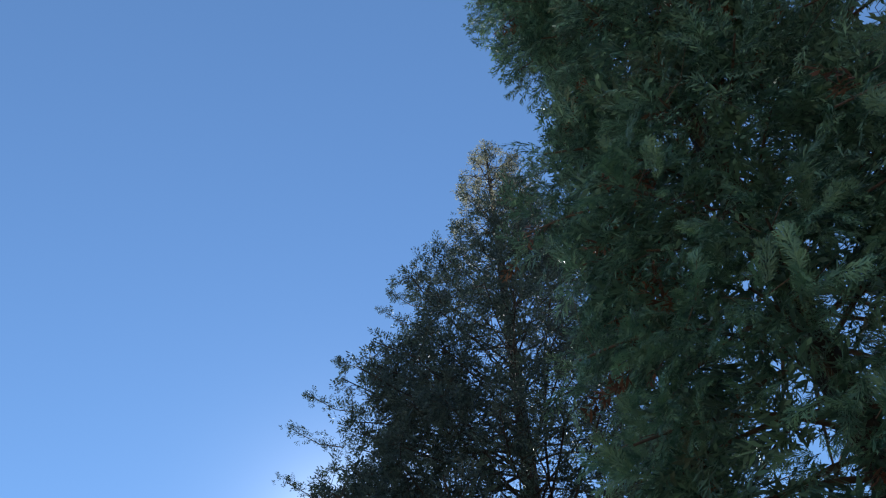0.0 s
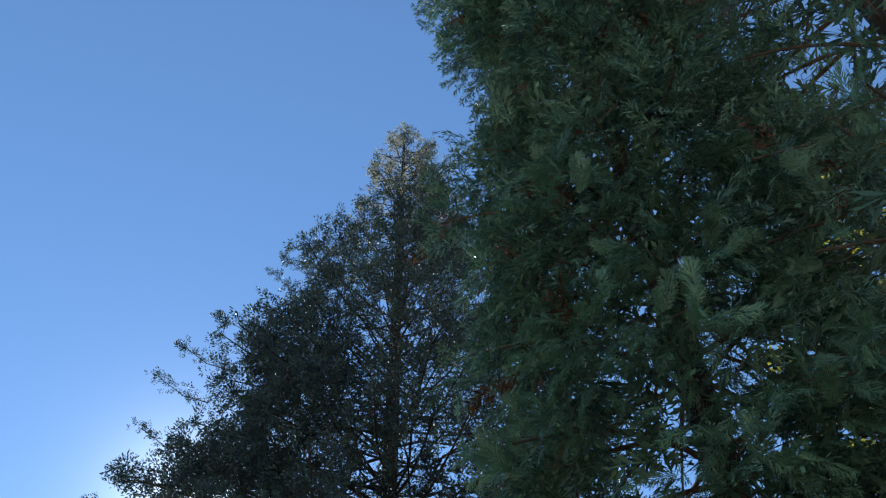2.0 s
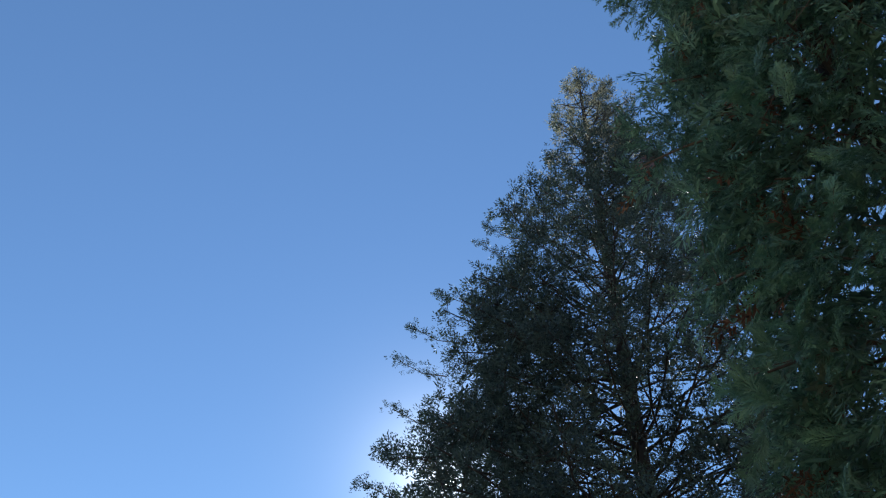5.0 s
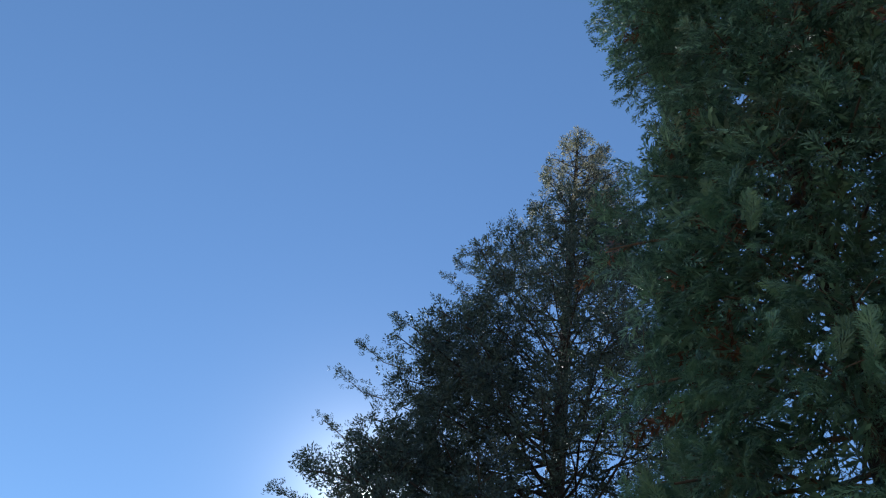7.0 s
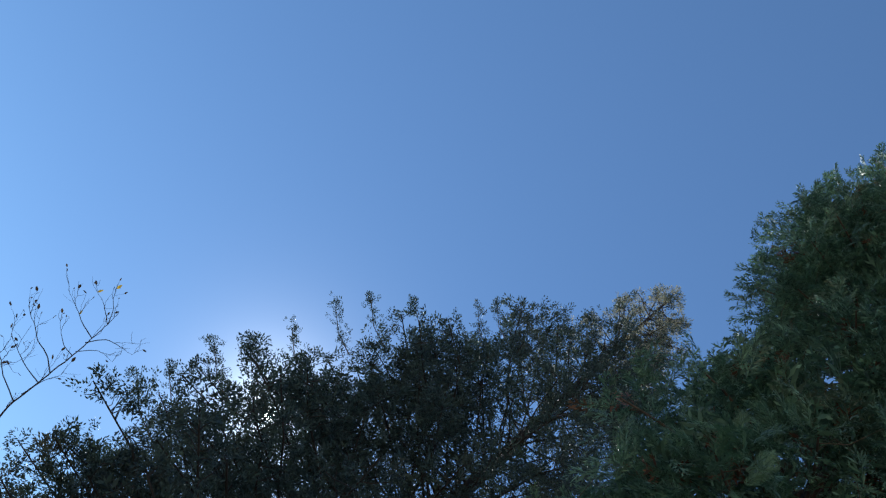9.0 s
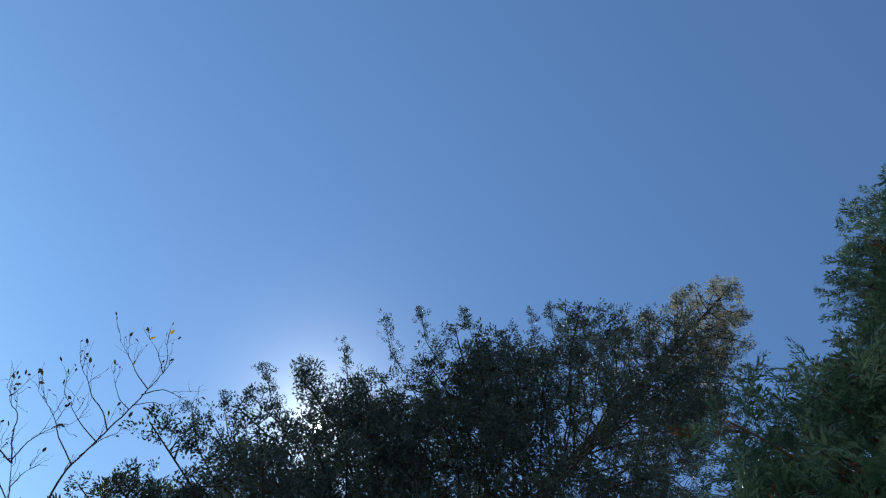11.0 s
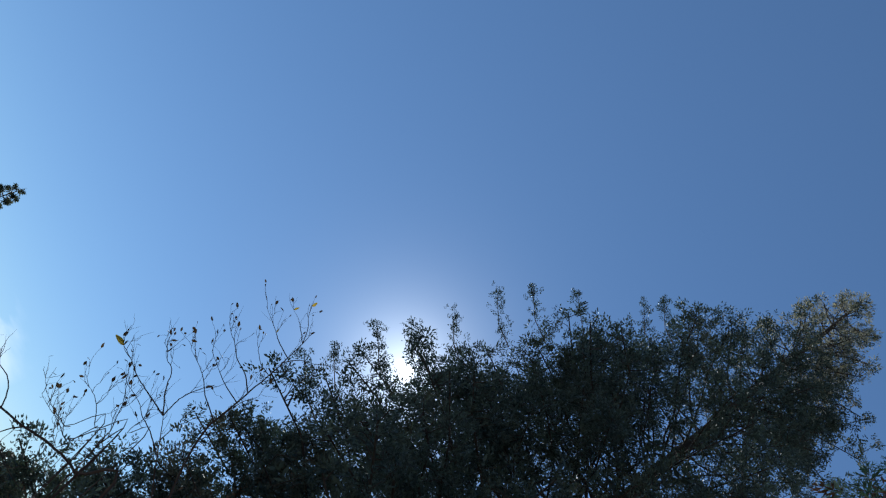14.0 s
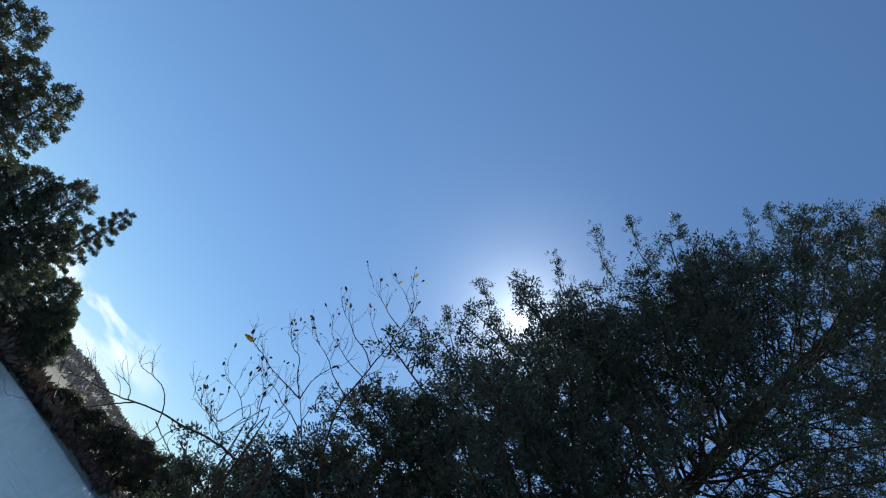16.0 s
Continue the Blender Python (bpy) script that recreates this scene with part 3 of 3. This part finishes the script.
sunlit_cypress()


def plain_tree(name, label, at, height, profile, count, per_metre, size, mat, seed, girth=0.15, rise=0.3, droop=0.25, rough=0.8, spread=0.45, hang=0.0, group="", category="tree", lean=(0.0, 0.0), even=0.8, kinds=None):
    r = np.random.default_rng(seed)
    tree = thing(name, (*at, ground_at(*at) - 0.05), label, category, group)
    trunk_of(tree, height, girth, lean, r)
    scaled = (np.array(profile[0]) * height, np.array(profile[1]))
    limbs = limb_plan(count, scaled[0][0], height * 0.97, scaled, lean, rise, droop, r, even, None, (0.75, 1.05), 0.03)
    piece("branchwork", raw_mesh("branchwork", *join([tube(line, girth * 0.17 * np.linspace(1, 0.15, 6) + 0.004, 4) for line, *_ in limbs]), M_BARK), tree, kind="stuff")
    P, A, N, S = sprays_on(limbs, per_metre, spread, size, hang, rough, r, 0.25)
    piece("crown", raw_mesh("crown", *scatter(kinds or COARSE, P, A, N, S, r.integers(0, 9, len(P))), mat), tree, kind="stuff")
    return tree


ROUND = ([0.12, 0.3, 0.55, 0.8, 0.95, 1.0], [0.55, 0.95, 1.0, 0.7, 0.3, 0.05])


def shaped(form, radius):
    return (form[0], [w * radius for w in form[1]])


def from_path(az, d):
    a = radians(az - (0.8 if d > 50 else 0.0))
    return (d * math.sin(a), d * math.cos(a))


# yellowing broadleaf glimpsed behind the tall cypress
plain_tree("broadleaf_tree", "yellow-green autumn tree glimpsed behind the dark cypress", from_path(50, 14), 16.0, shaped(ROUND, 3.4), 60, 10, (0.35, 0.55), M_YELLOW, 61, 0.16, kinds=FAR)
plain_tree("cypress_tree", "young dense cypress tucked under the broad cypress", (-1.5, 8.7), 5.8, ([0.08, 0.3, 0.5, 0.7, 0.86, 1.0], [1.0, 1.0, 0.95, 0.8, 0.6, 0.25]), 80, 60, (0.13, 0.22), M_JUNIPER, 62, 0.09, kinds=KNOT)
# rough evergreens at the foot of the broad cypress
plain_tree("evergreen_bush", "rough evergreen bush with some rusty leaves beside the lake", from_path(-16.4, 7.6), 2.4, shaped(ROUND, 0.8), 46, 50, (0.10, 0.17), M_BUSH, 63, 0.05, kinds=KNOT, category="bush")
plain_tree("evergreen_bush", "low dense evergreen bush in the broad cypress's shade", from_path(-9, 7.2), 2.9, shaped(ROUND, 1.0), 46, 50, (0.11, 0.19), M_BUSH, 64, 0.05, kinds=KNOT, category="bush")

plain_tree("evergreen_bush", "upright evergreen bush crowding the broad cypress", from_path(-15.0, 7.9), 3.5, shaped(ROUND, 0.8), 48, 50, (0.12, 0.20), M_BUSH, 65, 0.05, kinds=KNOT, category="bush")

# ---- the lake's far bank ----
PINE = "dark far-bank pine with ragged crown above the lake"
for i, (az, d, h, rad, form) in enumerate((
    (-49.0, 84, 20.0, 4.6, ROUND), (-46.4, 86, 20.6, 4.4, ROUND), (-43.8, 84, 18.0, 4.0, ROUND), (-41.6, 84, 19.3, 3.8, ROUND), (-39.2, 90, 11.5, 3.0, ROUND),
    (-37.6, 97, 14.6, 4.2, ROUND), (-35.7, 98, 17.8, 4.0, ROUND), (-34.0, 100, 14.0, 3.6, ROUND), (-30.9, 112, 11.5, 3.6, ROUND), (-29.6, 114, 9.8, 2.6, ROUND), (-28.5, 118, 7.6, 2.6, ROUND),
)):
    plain_tree("pine_tree", PINE, from_path(az, d), h, shaped(form, rad), 70, 13, (0.55, 1.0), M_FARWOOD, 100 + i, 0.28, group="far-bank pines", kinds=SPRIG)
plain_tree("spruce_tree", "slender dark spruce with a bare-looking spire on the far bank", from_path(-33.0, 108), 21.8, ([0.05, 0.3, 0.6, 0.75, 0.88, 0.96, 1.0], [3.4, 3.0, 2.3, 1.9, 1.35, 0.6, 0.1]), 62, 26, (0.45, 0.8), M_FARWOOD, 120, 0.34, 0.12, 0.22, spread=0.16, hang=-0.25, kinds=SPRIG)
for i, (az, d, h, rad) in enumerate(((-24.6, 116, 4.4, 2.6), (-22.6, 112, 5.6, 3.0), (-20.9, 106, 6.6, 3.0), (-19.2, 104, 8.2, 3.2), (-17.6, 102, 9.0, 3.0), (-16.2, 100, 8.6, 3.2))):
    plain_tree("pine_tree", "low dark shoreline pine at the lake's end", from_path(az, d), h * 0.86, shaped(ROUND, rad), 50, 12, (0.6, 1.1), M_SHORE, 130 + i, 0.2, group="shoreline pines", kinds=SPRIG)


def brush(name, label, az0, az1, d0, d1, count, size, mat, seed, sink=0.0, shore=False):
    """Waterside brush or far woods: clumps standing on the ground between two bearings and two distances."""
    r = np.random.default_rng(seed)
    a, d = np.radians(r.uniform(az0, az1, count)), r.uniform(d0, d1, count)
    if shore:
        d = lake_far(np.degrees(a)) + r.uniform(1.5, 9.0, count)
    x, y = d * np.sin(a), d * np.cos(a)
    ok = in_lake(x, y) < -0.4
    x, y = x[ok], y[ok]
    n = len(x)
    size_of = r.uniform(*size, n)
    places = np.stack([x, y, ground_height(x, y) - sink], -1)
    axis = np.array([0, 0, 1.0]) + r.normal(0, 0.35, (n, 3))
    v, q = scatter(SPRIG, places, axis, r.normal(0, 1, (n, 3)), size_of, r.integers(0, 9, n))
    tagged(new(name, raw_mesh(name, v, q, mat)), label, "brush", kind="stuff")



brush("shore_brush", "russet leafless brush along the far waterline", -60, -16, 76, 126, 3200, (0.9, 1.9), M_RUSSET, 71, 0.1)
brush("waterside_brush", "tangled russet brush at the water's edge", -42, -19.6, 0, 0, 3200, (0.8, 1.7), M_RUSSET, 73, 0.1, True)
brush("bank_brush", "dense brown brush covering the far bank", -40, -24, 98, 142, 2200, (1.6, 3.6), M_RUSSET, 74, 0.1)
brush("far_woods", "bare woods on the far hillside, haze tinted into their grey-brown", -50, 12, 330, 900, 6000, (4.0, 7.5), M_WOODS, 72, 1.0)


# ---- the bare shrub beside the lake ----
def curl_leaf(seed):
    r = np.random.default_rng(seed)
    v, q = [], []
    for i in range(5):
        t = i / 4
        w = 0.27 * math.sin(math.pi * (0.06 + 0.88 * t ** 0.85))
        lift = 0.35 * t * t * r.uniform(0.6, 1.2)
        v += [(-w, t, lift + 0.25 * w), (0, t, lift), (w, t, lift + 0.25 * w)]
    for i in range(4):
        for k in range(2):
            a = i * 3 + k
            q.append((a, a + 1, a + 4, a + 3))
    return np.array(v), np.array(q)


def bare_shrub():
    r = np.random.default_rng(88)
    base = Vector((-0.52, 3.65, 0.0))
    base.z = ground_at(base.x, base.y)
    shrub = thing("shrub", base, "nearly bare autumn shrub with few curled brown leaves", "shrub")
    eye = Vector((-0.074, -0.326, 1.6))

    def at(az, el, d):
        a = radians(az)
        return np.array(eye + Vector((math.sin(a), math.cos(a), math.tan(radians(el)))) * d * 1.25 - base)

    leaves = [raw_mesh("leaf", *curl_leaf(s), M_LEAF, True) for s in (1, 2, 3)]
    gold = raw_mesh("leaf", *curl_leaf(9), M_GOLD, True)

    def leaf(parent, p, d, size, me):
        ob = piece("leaf", me, parent)
        f = spray_frames(np.array([d]), r.normal(0, 1, (1, 3)))[0] * size
        m = Matrix([list(row) for row in f]).to_4x4()
        m.translation = Vector(p)
        ob.matrix_basis = m

    def smooth(points, n):
        """A soft line through the points."""
        p = [np.array(q, float) for q in points]
        p = [2 * p[0] - p[1]] + p + [2 * p[-1] - p[-2]]
        line = []
        for k in range(1, len(p) - 2):
            for t in np.linspace(0, 1, n, endpoint=False):
                a, b_, c, d = p[k - 1], p[k], p[k + 1], p[k + 2]
                line.append(0.5 * (2 * b_ + (c - a) * t + (2 * a - 5 * b_ + 4 * c - d) * t * t + (3 * b_ - a - 3 * c + d) * t**3))
        return line + [p[-2]]

    def sprig(parent, p, d, size, thick, leafy, name):
        """A twig that leaves sideways and curls upward, with a few finer ones of its own."""
        side = unit(r.normal(0, 1, 3)) * size * r.uniform(0.05, 0.2)
        lift = np.array([-0.6, 0, 1.0]) * size * r.uniform(0.05, 0.35)
        pts = [p + d * u + side * (math.sin(3.4 * u + 0.3) - math.sin(0.3)) + lift * u * u + r.normal(0, 0.02, 3) * size * (u > 0) for u in np.linspace(0, 1, 7)]
        ob = piece(name, raw_mesh(name, *tube(pts, thick * np.linspace(1, 0.4, 7), 4), M_TWIG, True), parent)
        return ob, pts

    def stem(points, thick, twigs, leafy, reach=0.25, rise=0.5, thin=0.22):
        dense = smooth(points, 5)
        dense = [p + r.normal(0, 0.0009, 3) * (0 < k < len(dense) - 1) for k, p in enumerate(dense)]
        n = len(dense)
        ob = piece("stem", raw_mesh("stem", *tube(dense, thick * 0.88 * np.linspace(1, thin, n), 6), M_TWIG, True), shrub)
        for k in range(twigs):
            i = min(max(int(n * (0.38 + 0.61 * (k + r.uniform(0, 1)) / twigs)), 1), n - 1)
            p, along = dense[i], unit(dense[i] - dense[i - 1])
            d = along * r.uniform(0.3, 0.8) + unit(np.array([*r.normal(0, 1, 2), 0.3])) * 0.6 + np.array([-0.9, 0, 1.0]) * rise * r.uniform(0.2, 0.9)
            size = 1.25 * reach * r.uniform(0.5, 1.15) * (1.15 - 0.6 * i / n)
            tw, pts = sprig(shrub, p, unit(d) * size, size, 0.0014, leafy, "twig")
            for j in range(r.integers(1, 4)):
                s = r.integers(1, 6)
                e = unit(unit(d) + r.normal(0, 0.55, 3)) * r.uniform(0.03, 0.09)
                tl, fine = sprig(tw, pts[s], e, 0.075, 0.0011, leafy, "twiglet")
                if r.uniform() < leafy:
                    leaf(tw, fine[-1], e + r.normal(0, 0.05, 3), r.uniform(0.016, 0.028), leaves[r.integers(0, 3)])
            if r.uniform() < leafy:
                leaf(tw, pts[-1], d + r.normal(0, 0.1, 3), r.uniform(0.018, 0.031), leaves[r.integers(0, 3)])
        return ob

    foot = np.array([0.0, 0.0, -0.05])
    stem([foot, at(-8.2, 7.2, 3.2), at(-10.8, 8.5, 3.2), at(-11.9, 9.1, 3.2), at(-13.8, 10.3, 3.2), at(-15.4, 11.4, 3.2), at(-16.5, 12.1, 3.2)], 0.0075, 4, 0.4, 0.16)
    stem([at(-16.5, 12.1, 3.2), at(-18.3, 11.9, 3.2), at(-19.5, 11.8, 3.2), at(-20.8, 11.9, 3.2), at(-21.7, 11.9, 3.2), at(-22.4, 12.2, 3.2)], 0.004, 5, 0.45, 0.1)
    stem([at(-16.5, 12.1, 3.25), at(-17.9, 12.9, 3.25), at(-18.9, 13.8, 3.25), at(-19.6, 13.8, 3.25), at(-20.2, 14.1, 3.25), at(-20.8, 14.1, 3.25)], 0.0038, 5, 0.8, 0.12)
    stem([at(-16.5, 12.1, 3.15), at(-16.9, 13.1, 3.15), at(-17.0, 13.9, 3.15), at(-16.9, 15.0, 3.15), at(-16.7, 15.7, 3.15)], 0.0036, 4, 0.5, 0.12)
    stem([at(-15.2, 11.3, 3.15), at(-15.5, 12.3, 3.15), at(-15.4, 13.3, 3.15)], 0.003, 2, 0.3, 0.1)
    stem([at(-14.5, 10.7, 3.3), at(-16.0, 11.0, 3.3), at(-17.1, 11.0, 3.3), at(-18.0, 11.2, 3.3), at(-19.2, 11.1, 3.3), at(-19.6, 11.1, 3.3)], 0.0036, 4, 0.6, 0.1)
    stem([foot, at(-8.2, 7.2, 3.35), at(-11.0, 9.5, 3.35), at(-12.8, 11.5, 3.35), at(-14.3, 13.8, 3.35), at(-14.8, 15.8, 3.35), at(-15.2, 17.5, 3.35), at(-15.7, 19.7, 3.35), at(-16.0, 20.6, 3.35), at(-16.4, 21.9, 3.35), at(-16.8, 22.9, 3.35)], 0.0085, 6, 0.35, 0.14)
    stem([at(-16.0, 20.6, 3.35), at(-17.3, 20.6, 3.35), at(-18.0, 20.7, 3.35), at(-18.9, 20.8, 3.35), at(-20.0, 20.9, 3.35)], 0.0034, 4, 0.5, 0.09)
    stem([at(-16.4, 21.9, 3.35), at(-17.3, 22.2, 3.35), at(-18.1, 22.4, 3.35), at(-18.9, 22.4, 3.35)], 0.003, 2, 0.5, 0.07)
    stem([at(-16.4, 21.9, 3.37), at(-17.2, 22.7, 3.37), at(-18.0, 23.1, 3.37), at(-18.7, 23.7, 3.37)], 0.003, 2, 0.5, 0.07)
    stem([at(-15.9, 20.1, 3.33), at(-15.4, 21.3, 3.33), at(-14.5, 21.8, 3.33), at(-13.5, 22.2, 3.33)], 0.0034, 3, 0.1, 0.1)
    stem([at(-15.6, 19.3, 3.3), at(-14.9, 20.5, 3.3), at(-13.7, 20.9, 3.3)], 0.003, 2, 0.1, 0.08)
    stem([at(-15.2, 17.3, 3.35), at(-16.4, 17.7, 3.35), at(-17.6, 17.7, 3.35), at(-18.6, 18.0, 3.35), at(-19.4, 18.1, 3.35), at(-20.1, 18.3, 3.35)], 0.004, 6, 0.5, 0.11)
    stem([at(-15.6, 19.0, 3.4), at(-16.5, 18.9, 3.4), at(-17.6, 19.2, 3.4), at(-18.3, 19.5, 3.4)], 0.003, 2, 0.4, 0.08)
    stem([at(-15.0, 16.4, 3.4), at(-16.5, 16.3, 3.4), at(-17.8, 16.4, 3.4), at(-18.8, 16.5, 3.4)], 0.0036, 5, 0.6, 0.12)
    stem([at(-14.5, 14.6, 3.3), at(-16.4, 14.9, 3.3), at(-17.6, 15.3, 3.3), at(-18.7, 15.4, 3.3), at(-19.6, 15.4, 3.3)], 0.0038, 5, 0.7, 0.11)
    stem([at(-14.7, 15.2, 3.3), at(-14.8, 16.7, 3.3), at(-14.6, 17.8, 3.3)], 0.003, 3, 0.2, 0.1)
    stem([foot, at(-16.0, 7.0, 3.15), at(-16.8, 7.9, 3.15), at(-17.2, 9.0, 3.15), at(-17.9, 9.8, 3.15), at(-18.7, 10.6, 3.15), at(-19.5, 11.0, 3.15)], 0.0042, 6, 0.6, 0.12)
    stem([foot, at(-16.1, 7.5, 3.15), at(-17.8, 8.3, 3.15), at(-19.1, 9.0, 3.15), at(-20.0, 9.1, 3.15), at(-20.5, 9.0, 3.15)], 0.0038, 6, 0.8, 0.12)
    stem([foot, at(-16.1, 6.4, 3.1), at(-18.0, 6.6, 3.1), at(-19.3, 6.7, 3.1), at(-20.2, 6.6, 3.1), at(-21.1, 6.6, 3.1)], 0.004, 6, 0.7, 0.12)
    stem([foot, at(-16.8, 6.7, 3.05), at(-18.8, 6.9, 3.05), at(-20.0, 6.8, 3.05), at(-21.2, 6.9, 3.05)], 0.0034, 5, 0.7, 0.11)
    stem([foot, at(-15.1, 8.2, 3.2), at(-16.6, 9.8, 3.2), at(-16.9, 11.0, 3.2), at(-17.7, 11.8, 3.2)], 0.0036, 5, 0.5, 0.12)
    stem([foot, at(-16.7, 6.2, 3.05), at(-17.8, 6.0, 3.05), at(-18.8, 6.3, 3.05), at(-19.2, 7.2, 3.05)], 0.0032, 5, 0.7, 0.1)
    # the long bare branch that arches out over the water
    stem([foot, at(-13.4, 5.6, 2.9), at(-16.0, 6.3, 2.9), at(-18.2, 5.8, 2.9), at(-19.8, 5.0, 2.9), at(-21.4, 4.4, 2.9), at(-23.0, 3.5, 2.9), at(-24.1, 2.8, 2.9), at(-25.4, 2.2, 2.9), at(-26.5, 1.7, 2.9), at(-27.4, 0.9, 2.9)], 0.0085, 2, 0.0, 0.16, 0.7, 0.18)
    stem([at(-21.4, 4.4, 2.9), at(-22.1, 5.1, 2.9), at(-23.0, 5.4, 2.9), at(-23.9, 5.3, 2.9), at(-24.7, 5.1, 2.9), at(-25.4, 5.3, 2.9)], 0.0036, 3, 0.0, 0.09, 0.7, 0.3)
    stem([at(-23.4, 3.2, 2.88), at(-23.9, 3.7, 2.88), at(-24.4, 3.8, 2.88), at(-25.4, 3.6, 2.88)], 0.003, 2, 0.0, 0.07, 0.7, 0.3)
    stem([at(-25.2, 2.3, 2.86), at(-25.9, 2.5, 2.86), at(-26.3, 2.6, 2.86), at(-26.9, 2.4, 2.86)], 0.0028, 3, 0.0, 0.06, 0.7, 0.3)
    stem([at(-23.0, 3.5, 2.8), at(-23.7, 2.5, 2.8), at(-24.6, 0.9, 2.8), at(-26.0, -0.6, 2.8), at(-28.0, -2.2, 2.8)], 0.0042, 3, 0.0, 0.14, 0.7, 0.25)
    stem([at(-19.8, 5.0, 2.9), at(-20.1, 4.1, 2.9), at(-20.1, 2.8, 2.9), at(-20.6, 1.9, 2.9)], 0.0032, 1, 0.0, 0.1, 0.7, 0.3)
    stem([at(-21.4, 4.4, 2.86), at(-20.9, 3.6, 2.86), at(-20.9, 2.7, 2.86), at(-21.3, 1.9, 2.86)], 0.0032, 2, 0.0, 0.09, 0.7, 0.3)
    stem([at(-21.2, 3.8, 2.95), at(-19.7, 3.5, 2.95), at(-18.4, 3.3, 2.95), at(-16.7, 3.4, 2.95)], 0.0034, 3, 0.0, 0.1, 0.7, 0.4)
    s4 = stem([at(-20.8, 11.9, 3.2), at(-21.4, 11.8, 3.2), at(-21.7, 11.9, 3.2)], 0.002, 0, 0.0)
    leaf(s4, at(-21.7, 11.9, 3.2), np.array([-1, 0, 0.1]), 0.056, gold)
    leaf(s4, at(-22.3, 12.1, 3.2), np.array([-0.1, 0, 1.0]), 0.030, leaves[0])
    for tip in (at(-18.9, 22.4, 3.35), at(-18.5, 23.6, 3.35), at(-18.0, 20.7, 3.35)):
        leaf(s4, tip, np.array([-0.1, 0, 1.0]), 0.032, gold)


bare_shrub()
